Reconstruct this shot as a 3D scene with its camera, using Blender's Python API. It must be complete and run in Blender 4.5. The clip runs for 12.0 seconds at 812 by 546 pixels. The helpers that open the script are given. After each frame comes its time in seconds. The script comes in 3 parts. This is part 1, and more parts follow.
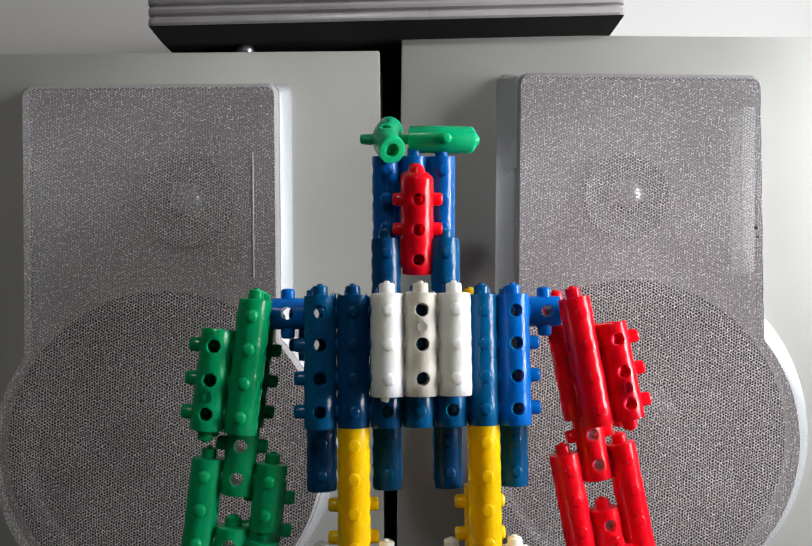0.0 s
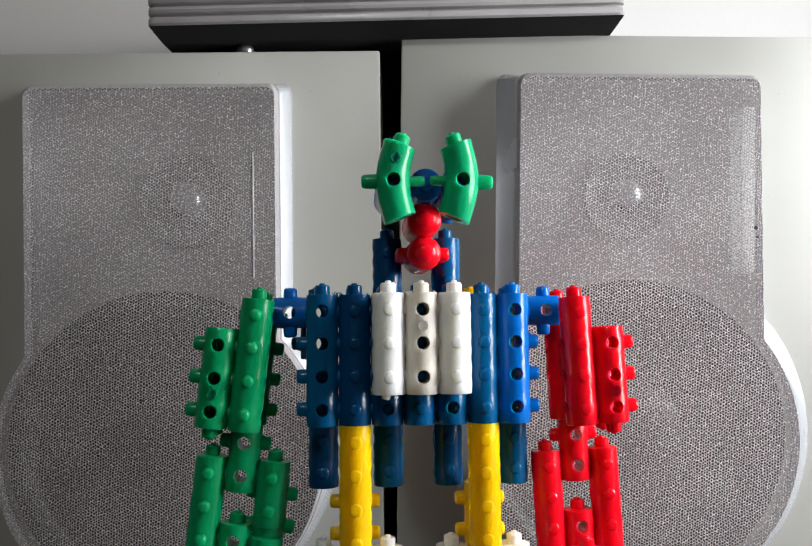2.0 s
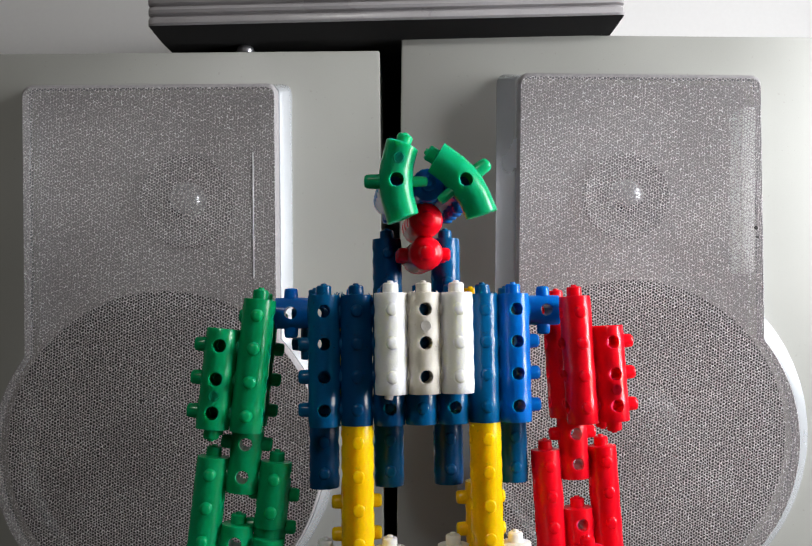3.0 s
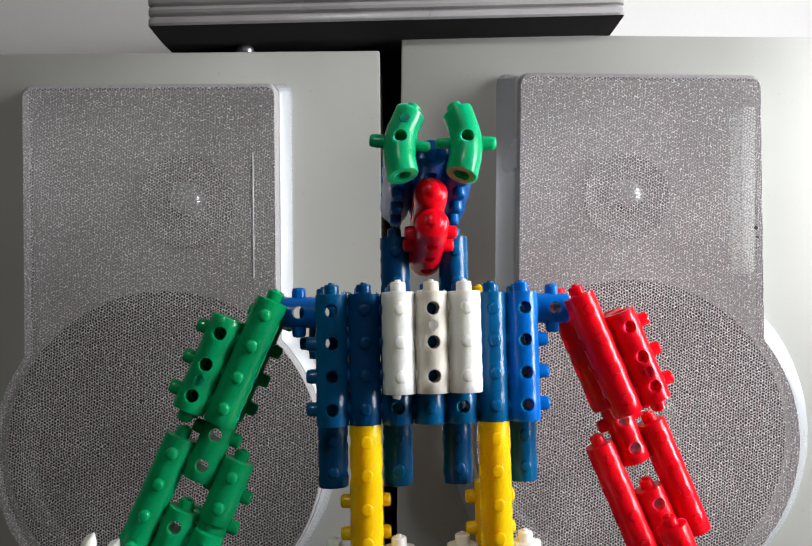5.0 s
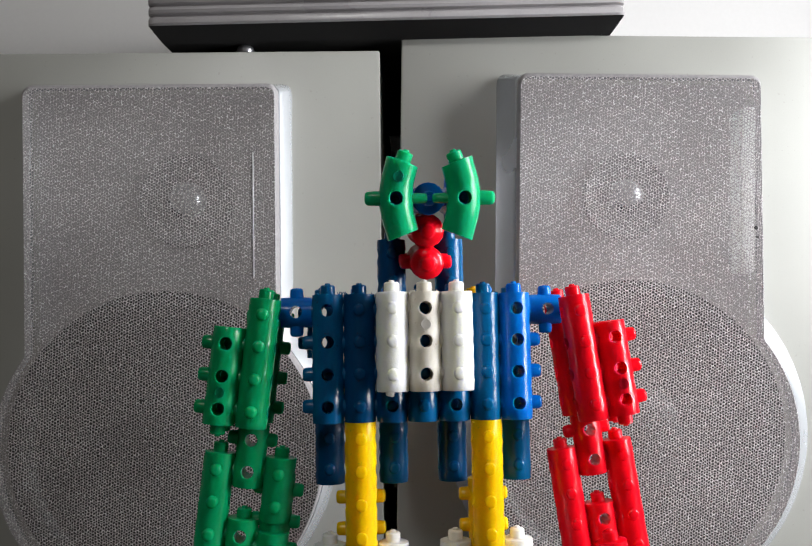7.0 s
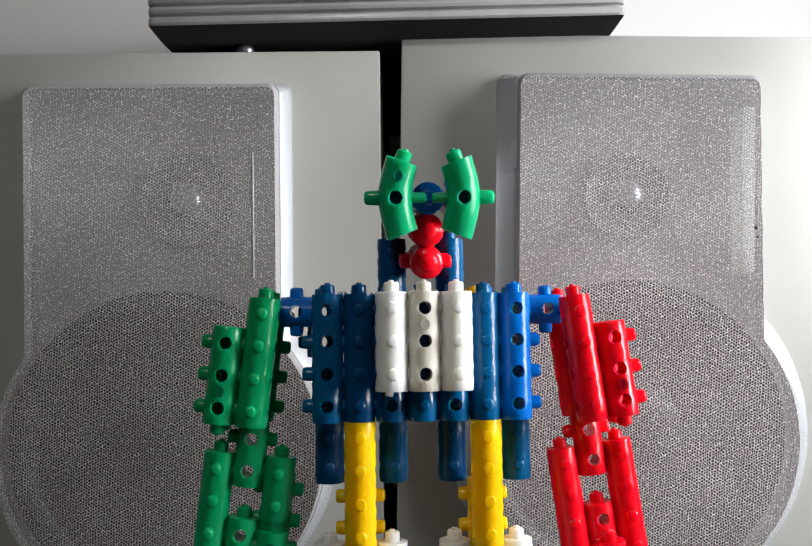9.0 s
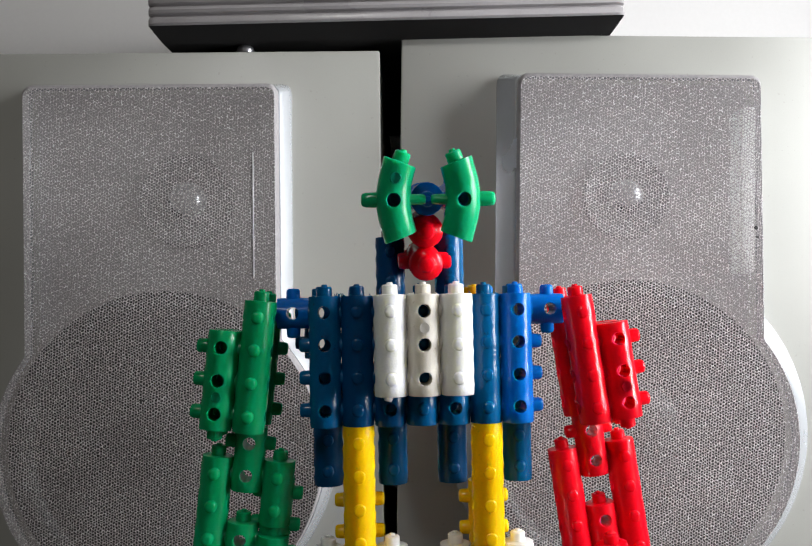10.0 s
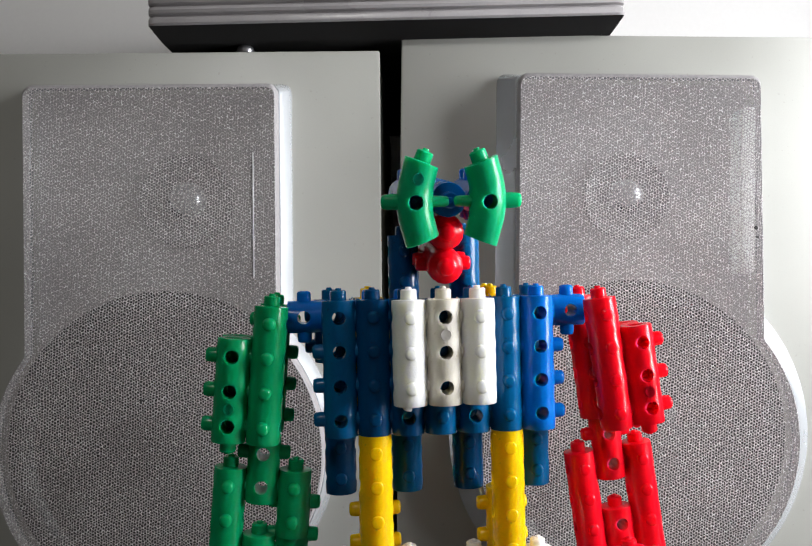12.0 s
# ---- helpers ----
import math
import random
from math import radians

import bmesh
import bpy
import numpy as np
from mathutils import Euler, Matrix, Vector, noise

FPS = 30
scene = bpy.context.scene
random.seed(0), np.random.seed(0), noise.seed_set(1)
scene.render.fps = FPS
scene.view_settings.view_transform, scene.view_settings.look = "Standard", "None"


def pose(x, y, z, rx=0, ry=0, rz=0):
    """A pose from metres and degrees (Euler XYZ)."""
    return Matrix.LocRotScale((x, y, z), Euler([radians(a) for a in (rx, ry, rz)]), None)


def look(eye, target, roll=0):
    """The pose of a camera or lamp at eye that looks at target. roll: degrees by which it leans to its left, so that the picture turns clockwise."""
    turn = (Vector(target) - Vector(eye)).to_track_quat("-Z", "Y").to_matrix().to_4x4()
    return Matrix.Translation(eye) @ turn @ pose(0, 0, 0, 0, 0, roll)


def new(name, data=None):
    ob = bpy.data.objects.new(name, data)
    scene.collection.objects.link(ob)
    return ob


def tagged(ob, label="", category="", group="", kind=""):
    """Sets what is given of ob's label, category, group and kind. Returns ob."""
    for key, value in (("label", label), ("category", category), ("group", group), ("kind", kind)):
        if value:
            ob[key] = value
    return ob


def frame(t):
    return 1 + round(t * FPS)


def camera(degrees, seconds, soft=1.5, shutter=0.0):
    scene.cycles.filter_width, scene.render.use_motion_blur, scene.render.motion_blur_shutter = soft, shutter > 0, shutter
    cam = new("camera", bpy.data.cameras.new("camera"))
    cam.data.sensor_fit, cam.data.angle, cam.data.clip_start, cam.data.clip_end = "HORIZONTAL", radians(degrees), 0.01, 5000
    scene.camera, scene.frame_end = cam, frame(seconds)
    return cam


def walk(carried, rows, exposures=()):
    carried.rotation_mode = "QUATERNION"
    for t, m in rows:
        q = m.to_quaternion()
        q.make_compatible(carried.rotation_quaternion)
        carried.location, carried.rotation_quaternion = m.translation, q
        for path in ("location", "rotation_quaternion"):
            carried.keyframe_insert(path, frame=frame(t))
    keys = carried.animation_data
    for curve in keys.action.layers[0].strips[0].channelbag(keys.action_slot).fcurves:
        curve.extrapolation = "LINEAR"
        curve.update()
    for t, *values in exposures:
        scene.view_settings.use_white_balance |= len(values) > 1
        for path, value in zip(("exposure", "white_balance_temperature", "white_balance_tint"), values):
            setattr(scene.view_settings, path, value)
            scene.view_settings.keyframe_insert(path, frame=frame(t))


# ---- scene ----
# The camera stands still in front of the toy.
STAND = pose(0, -0.293, 0.19, 90, 0, 0)
cam = camera(55, 12.0, soft=1.3)
walk(cam, [(0, STAND), (12, STAND)], [(0, -0.13), (0.5, 0.08), (1.0, 0.0), (2.0, 0.0), (2.5, 0.03), (3.0, -0.1), (5.0, 0.0), (6.0, 0.0), (7.2, 0.0), (9.0, 0.05), (9.5, 0.05), (10.0, 0.0), (10.5, 0.04), (11.0, 0.0), (11.5, 0.0), (12, 0.06)])

# ---- light: daylight through one window of the room ----
world = bpy.data.worlds.new("sky")
scene.world = world
world.use_nodes = True
sky = world.node_tree.nodes.new("ShaderNodeTexSky")
sky.sky_type, sky.sun_disc = "NISHITA", False
sky.sun_elevation, sky.sun_rotation = radians(35), radians(130)
world.node_tree.links.new(sky.outputs[0], world.node_tree.nodes["Background"].inputs[0])
world.node_tree.nodes["Background"].inputs[1].default_value = 0.1

WIN_X, WIN_Y, WIN_Z, WIN_W, WIN_H = 0.67, -0.15, 0.38, 0.30, 0.50
pane_light = bpy.data.lights.new("window_daylight", "AREA")
pane_light.shape, pane_light.size, pane_light.size_y = "RECTANGLE", WIN_W, WIN_H
pane_light.energy, pane_light.color = 12.5, (0.955, 0.97, 1.0)
lamp = new("window_daylight", pane_light)
lamp.matrix_world = look((WIN_X + 0.03, WIN_Y, WIN_Z), (WIN_X - 1, WIN_Y, WIN_Z))

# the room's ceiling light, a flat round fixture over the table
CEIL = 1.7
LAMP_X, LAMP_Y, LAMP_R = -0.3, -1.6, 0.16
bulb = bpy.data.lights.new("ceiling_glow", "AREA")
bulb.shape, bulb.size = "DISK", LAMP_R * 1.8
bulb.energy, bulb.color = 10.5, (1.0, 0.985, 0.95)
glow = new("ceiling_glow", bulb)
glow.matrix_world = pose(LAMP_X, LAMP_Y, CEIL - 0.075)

# ---- materials ----
def material(name):
    m = bpy.data.materials.new(name)
    m.use_nodes = True
    return m, m.node_tree.nodes, m.node_tree.links, m.node_tree.nodes["Principled BSDF"]


def noise_node(nodes, links, scale, detail=4.0, kind="Object"):
    co = nodes.new("ShaderNodeTexCoord")
    n = nodes.new("ShaderNodeTexNoise")
    n.inputs["Scale"].default_value, n.inputs["Detail"].default_value = scale, detail
    links.new(co.outputs[kind], n.inputs["Vector"])
    return n


def ramp_node(nodes, links, source, stops):
    r = nodes.new("ShaderNodeValToRGB")
    e = r.color_ramp.elements
    e[0].position, e[0].color = stops[0][0], (*stops[0][1], 1)
    e[1].position, e[1].color = stops[-1][0], (*stops[-1][1], 1)
    for p, c in stops[1:-1]:
        k = e.new(p)
        k.color = (*c, 1)
    links.new(source, r.inputs[0])
    return r


def bump_node(nodes, links, source, shader, strength, distance):
    b = nodes.new("ShaderNodeBump")
    b.inputs["Strength"].default_value, b.inputs["Distance"].default_value = strength, distance
    links.new(source, b.inputs["Height"])
    links.new(b.outputs[0], shader.inputs["Normal"])
    return b


def surface(name, color, rough, vary=0.12, coarse=60.0, fine=900.0, bump=0.15, depth=0.0003, metal=0.0, sss=0.0, dirt=None, spec=0.5):
    """A surface with colour variation at two scales, a grainy relief and uneven gloss."""
    m, nodes, links, bsdf = material(name)
    big, small = noise_node(nodes, links, coarse), noise_node(nodes, links, fine, 3.0)
    add = nodes.new("ShaderNodeMath")
    add.operation = "MULTIPLY_ADD"
    add.inputs[1].default_value = 0.35
    links.new(small.outputs[0], add.inputs[0])
    links.new(big.outputs[0], add.inputs[2])
    lo = tuple(c * (1 - vary) for c in color)
    hi = tuple(min(1, c * (1 + vary)) for c in color)
    cr = ramp_node(nodes, links, add.outputs[0], [(0.45, lo), (0.85, hi)])
    out = cr.outputs[0]
    if dirt:
        specks = noise_node(nodes, links, 420, 2.0)
        mask = ramp_node(nodes, links, specks.outputs[0], [(0.68, (0, 0, 0)), (0.74, (0.55, 0.55, 0.55))])
        mix = nodes.new("ShaderNodeMix")
        mix.data_type = "RGBA"
        mix.inputs["B"].default_value = (*dirt, 1)
        links.new(mask.outputs[0], mix.inputs["Factor"])
        links.new(out, mix.inputs["A"])
        out = mix.outputs["Result"]
    links.new(out, bsdf.inputs["Base Color"])
    rr = ramp_node(nodes, links, big.outputs[0], [(0.3, (rough * 0.8,) * 3), (0.75, (min(1, rough * 1.25),) * 3)])
    links.new(rr.outputs[0], bsdf.inputs["Roughness"])
    bsdf.inputs["Metallic"].default_value = metal
    bsdf.inputs["Specular IOR Level"].default_value = spec
    if sss:
        bsdf.inputs["Subsurface Weight"].default_value = sss
        bsdf.inputs["Subsurface Radius"].default_value = (1.0, 1.0, 0.8)
        bsdf.inputs["Subsurface Scale"].default_value = 0.0055
    bump_node(nodes, links, add.outputs[0], bsdf, bump, depth)
    return m


RED = surface("red_plastic", (0.78, 0.003, 0.014), 0.19, sss=0.85, bump=0.28, depth=0.0005, spec=0.25)
GREEN = surface("green_plastic", (0.0012, 0.28, 0.10), 0.19, sss=0.85, bump=0.28, depth=0.0005, spec=0.25)
MINT = surface("mint_green_plastic", (0.003, 0.39, 0.165), 0.24, sss=0.95, bump=0.2, depth=0.0004, spec=0.25)
BLUE = surface("blue_plastic", (0.0006, 0.095, 0.25), 0.19, sss=0.4, bump=0.3, depth=0.0005, dirt=(0.02, 0.03, 0.05), spec=0.25)
BRIGHT = surface("bright_blue_plastic", (0.0004, 0.15, 0.58), 0.19, sss=0.4, bump=0.3, depth=0.0005, spec=0.25)
AZURE = surface("azure_plastic", (0.0004, 0.115, 0.42), 0.19, sss=0.5, bump=0.3, depth=0.0005, spec=0.3)
NAVY = surface("navy_plastic", (0.0006, 0.054, 0.16), 0.19, sss=0.4, bump=0.3, depth=0.0005, dirt=(0.02, 0.03, 0.05), spec=0.25)
YELLOW = surface("yellow_plastic", (0.80, 0.48, 0.002), 0.19, sss=0.85, bump=0.28, depth=0.0005, dirt=(0.4, 0.36, 0.02), spec=0.25)
WHITE = surface("white_plastic", (0.78, 0.78, 0.755), 0.36, vary=0.04, sss=0.8, bump=0.5, depth=0.0005, spec=0.25)
IVORY = surface("ivory_plastic", (0.64, 0.60, 0.52), 0.45, vary=0.07, sss=0.5, bump=0.5, depth=0.0005, dirt=(0.4, 0.33, 0.22), spec=0.25)
CABINET = surface("grey_cabinet_paint", (0.375, 0.375, 0.345), 0.42, vary=0.05, coarse=14, fine=1600, bump=0.12, depth=0.0002, dirt=(0.3, 0.29, 0.26))
BEZEL = surface("silver_bezel", (0.76, 0.79, 0.83), 0.24, vary=0.04, coarse=25, metal=0.7, bump=0.06)
BAFFLE = surface("grey_baffle", (0.33, 0.313, 0.316), 0.5, vary=0.08, coarse=20)
TWEETER = surface("dark_grey_tweeter", (0.20, 0.19, 0.193), 0.5, vary=0.1, coarse=30)
CONE = surface("dark_woofer_cone", (0.032, 0.029, 0.03), 0.5, vary=0.2, coarse=30)
SHADED_BLACK = surface("shaded_black_plastic", (0.011, 0.0105, 0.0105), 0.6, vary=0.2, spec=0.2)
DOME = surface("dark_dome", (0.45, 0.45, 0.47), 0.3, vary=0.05, metal=0.9, bump=0.0)
METER = surface("charcoal_case", (0.36, 0.343, 0.348), 0.3, vary=0.1, coarse=30, bump=0.1)
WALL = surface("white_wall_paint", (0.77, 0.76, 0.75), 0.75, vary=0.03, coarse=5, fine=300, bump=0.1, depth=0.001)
# unseen walls, floor and table top are kept dark to cut bounced light
BACK_WALL = surface("dimmed_wall_paint", (0.17, 0.16, 0.145), 0.8, vary=0.05, coarse=5, fine=300, bump=0.1, depth=0.001)
FLOOR = surface("floor_laminate", (0.17, 0.13, 0.095), 0.5, vary=0.15, coarse=8, fine=120)
TABLE = surface("table_top", (0.04, 0.034, 0.03), 0.45, vary=0.1, coarse=12, fine=300)


def glowing(name, color, strength):
    m, nodes, links, bsdf = material(name)
    bsdf.inputs["Base Color"].default_value = (*color, 1)
    bsdf.inputs["Emission Color"].default_value = (*color, 1)
    bsdf.inputs["Emission Strength"].default_value = strength
    return m


DIFFUSER = glowing("lamp_diffuser", (1.0, 0.98, 0.95), 4.0)


def mesh_cloth():
    """Perforated grey grille: round gaps in staggered rows, over the drivers."""
    m, nodes, links, bsdf = material("perforated_grille")
    co = nodes.new("ShaderNodeTexCoord")
    wob = nodes.new("ShaderNodeTexNoise")
    wob.inputs["Scale"].default_value = 220
    links.new(co.outputs["Object"], wob.inputs["Vector"])

    def vec(op, a, b=None):
        n = nodes.new("ShaderNodeVectorMath")
        n.operation = op
        for k, v in enumerate((a, b)):
            if v is None:
                continue
            if isinstance(v, tuple):
                n.inputs[k].default_value = v
            else:
                links.new(v, n.inputs[k])
        return n.outputs["Value"] if op == "LENGTH" else n.outputs["Vector"]

    s = 1 / 0.00145
    shaken = vec("ADD", co.outputs["Object"], vec("MULTIPLY", vec("SUBTRACT", wob.outputs["Color"], (0.5, 0.5, 0.5)), (0.0022, 0.0, 0.0022)))
    turn = nodes.new("ShaderNodeVectorRotate")
    turn.rotation_type = "Y_AXIS"
    turn.inputs["Angle"].default_value = radians(28)
    links.new(shaken, turn.inputs["Vector"])
    flat = vec("MULTIPLY", turn.outputs["Vector"], (s, 0.0, s / 1.732))
    def dots(shift):
        f = vec("SUBTRACT", vec("FRACTION", vec("ADD", flat, (shift, 0.0, shift))), (0.5, 0.0, 0.5))
        return vec("LENGTH", vec("MULTIPLY", f, (1.0, 0.0, 1.732)))
    near = nodes.new("ShaderNodeMath")
    near.operation = "MINIMUM"
    links.new(dots(0.0), near.inputs[0])
    links.new(dots(0.5), near.inputs[1])
    wide = noise_node(nodes, links, 800, 1.0)
    big = noise_node(nodes, links, 26)
    speck = noise_node(nodes, links, 900, 1.5)
    both = nodes.new("ShaderNodeMath")
    both.operation = "MULTIPLY_ADD"
    both.inputs[1].default_value = 0.3
    links.new(big.outputs[0], both.inputs[0])
    links.new(speck.outputs[0], both.inputs[2])
    cr = ramp_node(nodes, links, both.outputs[0], [(0.45, (0.33, 0.308, 0.312)), (0.66, (0.48, 0.45, 0.455)), (0.84, (0.86, 0.84, 0.84))])
    # the mesh's sparkling highlights are painted into its colour as near-white specks
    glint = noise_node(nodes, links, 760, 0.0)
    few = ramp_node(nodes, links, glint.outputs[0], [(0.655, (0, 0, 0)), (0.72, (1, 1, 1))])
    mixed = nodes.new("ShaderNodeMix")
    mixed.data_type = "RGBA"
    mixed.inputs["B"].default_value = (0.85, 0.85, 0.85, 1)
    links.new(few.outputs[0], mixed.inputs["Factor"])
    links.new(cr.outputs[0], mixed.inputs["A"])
    links.new(mixed.outputs["Result"], bsdf.inputs["Base Color"])
    bsdf.inputs["Roughness"].default_value = 0.36
    bsdf.inputs["Metallic"].default_value = 0.15
    grit = noise_node(nodes, links, 520, 1.0)
    tall = nodes.new("ShaderNodeMath")
    tall.operation = "MULTIPLY_ADD"
    tall.inputs[1].default_value = 0.9
    links.new(grit.outputs[0], tall.inputs[0])
    links.new(near.outputs[0], tall.inputs[2])
    bump_node(nodes, links, tall.outputs[0], bsdf, 0.45, 0.0005)
    loose = nodes.new("ShaderNodeMath")
    loose.operation = "MULTIPLY_ADD"
    loose.inputs[1].default_value = 0.26
    links.new(wide.outputs[0], loose.inputs[0])
    links.new(near.outputs[0], loose.inputs[2])
    gap = ramp_node(nodes, links, loose.outputs[0], [(0.40, (1, 1, 1)), (0.535, (0, 0, 0))])
    clear = nodes.new("ShaderNodeBsdfTransparent")
    mix = nodes.new("ShaderNodeMixShader")
    links.new(gap.outputs[0], mix.inputs[0])
    links.new(bsdf.outputs[0], mix.inputs[1])
    links.new(clear.outputs[0], mix.inputs[2])
    links.new(mix.outputs[0], nodes["Material Output"].inputs["Surface"])
    return m


GRILLE = mesh_cloth()
RIM = surface("grille_edge", (0.33, 0.315, 0.32), 0.55, vary=0.18, coarse=420, fine=1500, bump=0.5, depth=0.0005)

# ---- building helpers ----
def finish(name, bm, mat, smooth=True):
    bmesh.ops.recalc_face_normals(bm, faces=bm.faces)
    me = bpy.data.meshes.new(name)
    bm.to_mesh(me)
    bm.free()
    if smooth:
        me.polygons.foreach_set("use_smooth", [True] * len(me.polygons))
        me.set_sharp_from_angle(angle=radians(38))
    me.materials.append(mat)
    return me


def thing(name, bm, mat, label, category, kind="", group="", smooth=True):
    return tagged(new(name, finish(name, bm, mat, smooth)), label, category, group, kind)


def part(name, bm, mat, parent, label="", at=None, smooth=True):
    ob = new(name, bm if isinstance(bm, bpy.types.Mesh) else finish(name, bm, mat, smooth))
    ob.parent = parent
    if at is not None:
        ob.matrix_basis = at
    if label:
        tagged(ob, label)
    return ob


def empty(name, label, category, at=None):
    ob = new(name)
    ob.empty_display_size = 0.01
    if at is not None:
        ob.matrix_basis = at
    return tagged(ob, label, category)


def box(bm, x0, x1, y0, y1, z0, z1, bevel=0.0, seg=2):
    """Adds a box, with rounded edges where a bevel is given."""
    r = bmesh.ops.create_cube(bm, size=1.0, matrix=Matrix.Translation(((x0 + x1) / 2, (y0 + y1) / 2, (z0 + z1) / 2))
                              @ Matrix.Diagonal((x1 - x0, y1 - y0, z1 - z0, 1)))
    if bevel:
        edges = list({e for v in r["verts"] for e in v.link_edges})
        bmesh.ops.bevel(bm, geom=edges, offset=bevel, segments=seg, affect="EDGES", profile=0.5)


def lathe(bm, rings, seg, m=None):
    """Adds a turned shape from (radius, height) pairs, about the z axis; closes both ends."""
    m = m or Matrix()
    loops = []
    for r, h in rings:
        loops.append([bm.verts.new(m @ Vector((r * math.cos(2 * math.pi * i / seg), r * math.sin(2 * math.pi * i / seg), h))) for i in range(seg)])
    for a, b in zip(loops, loops[1:]):
        for i in range(seg):
            bm.faces.new((a[i], a[(i + 1) % seg], b[(i + 1) % seg], b[i]))
    bm.faces.new(loops[0][::-1])
    bm.faces.new(loops[-1])


# ---- the connector tubes of the toy ----
U = 0.012          # pitch of the pegs
RAD = 0.505 * U    # tube radius
HOLE = 0.20 * U
PEG = 0.225 * U
PEG_OUT = 0.29 * U


def tube_mesh(name, mat, spots, low, high, peg="y", bend=0.0, flip=False, marks=(), rad=RAD, out_by=1.0, slim=1.0, bare=(), domed=False):
    """A tube along z with a row of features at the heights in spots (in pitches): pegs on both sides along one axis,
    a through hole along the other; a stub on its upper end, a socket in its lower one. bend: degrees over its length.
    slim: how thick the pegs are; bare: the spots whose pegs are cut off; domed: a rounded upper end."""
    bm = bmesh.new()
    half = math.pi / 4
    cuts = sorted({low, high, *[s - 0.5 for s in spots if s - 0.5 > low + 0.02], *[s + 0.5 for s in spots if s + 0.5 < high - 0.02]})
    count = 16  # round points of one cell: four on each side

    def wave(z):
        d = min((abs(z - s) for s in spots), default=0.5)
        return rad * (1.0 - 0.024 * min(1.0, d * 2) ** 2)

    def on(q, a, z, r=None):
        r = wave(z) if r is None else r
        return Vector((r * math.cos(q + a), r * math.sin(q + a), z * U))

    def border(z0, z1):
        pts = []
        for i in range(4):
            pts.append((-half + 2 * half * i / 4, z0))
        for i in range(4):
            pts.append((half, z0 + (z1 - z0) * i / 4))
        for i in range(4):
            pts.append((half - 2 * half * i / 4, z1))
        for i in range(4):
            pts.append((-half, z1 - (z1 - z0) * i / 4))
        return pts

    for z0, z1 in zip(cuts, cuts[1:]):
        spot = [s for s in spots if z0 - 0.01 <= s <= z1 + 0.01]
        mid = spot[0] if spot else None
        bores = []
        for quad in range(4):
            q = quad * math.pi / 2
            pegged = (quad % 2 == 1) == (peg == "y")
            if mid is None:
                for i in range(4):
                    a0, a1 = -half + half * i / 2, -half + half * (i + 1) / 2
                    bm.faces.new([bm.verts.new(on(q, a, z)) for a, z in ((a0, z0), (a1, z0), (a1, z1), (a0, z1))])
                continue
            rr = (PEG * slim * (0.88 if out_by < 0.7 else 1.0) if pegged else HOLE) / U
            reach_by = 0.04 if mid in bare else out_by
            dome = out_by < 0.7
            outer = border(z0, z1)
            ring0 = [bm.verts.new(on(q, a, z)) for a, z in outer]
            flat, mid_ring = [], []
            for k, (a, z) in enumerate(outer):
                w = math.atan2(z - mid, a * rad / U)
                y, dz = rr * math.cos(w), rr * math.sin(w)
                a2 = math.asin(y * U / rad)
                flat.append((a2, mid + dz, w))
                mid_ring.append(bm.verts.new(on(q, a2 * 1.35 if abs(a2 * 1.35) < half else a2, mid + dz * 1.35)))
            lip = [bm.verts.new(on(q, a2, z)) for a2, z, w in flat]
            for a_, b_ in ((ring0, mid_ring), (mid_ring, lip)):
                for k in range(count):
                    bm.faces.new((a_[k], a_[(k + 1) % count], b_[(k + 1) % count], b_[k]))
            out = Vector((math.cos(q), math.sin(q), 0))
            side = Vector((-math.sin(q), math.cos(q), 0))
            if pegged:
                prev = lip
                steps = ((1.0, 0.2), (0.95, 0.5), (0.84, 0.78), (0.62, 0.94), (0.3, 1.0)) if dome else ((1.0, 0.12), (0.96, 0.68), (0.88, 0.88), (0.7, 0.98), (0.35, 1.02))
                for scale, lift in steps:
                    reach = rad + PEG_OUT * reach_by * lift
                    ring = [bm.verts.new(out * reach + side * (rr * U * scale * math.cos(w)) + Vector((0, 0, (mid + rr * scale * math.sin(w)) * U))) for a2, z, w in flat]
                    for k in range(count):
                        bm.faces.new((prev[k], prev[(k + 1) % count], ring[(k + 1) % count], ring[k]))
                    prev = ring
                bm.faces.new(prev)
            else:
                bores.append((lip, [(rr * math.cos(w), rr * math.sin(w)) for a2, z, w in flat]))
        if len(bores) == 2:
            (la, fa), (lb, fb) = bores
            for k in range(count):
                # the far hole's points run the other way round
                def match(i):
                    y, z = fa[i]
                    return min(range(count), key=lambda j: (fb[j][0] + y) ** 2 + (fb[j][1] - z) ** 2)
                k2 = (k + 1) % count
                bm.faces.new((la[k], la[k2], lb[match(k2)], lb[match(k)]))
    bmesh.ops.remove_doubles(bm, verts=bm.verts, dist=0.00002)
    seg = 16
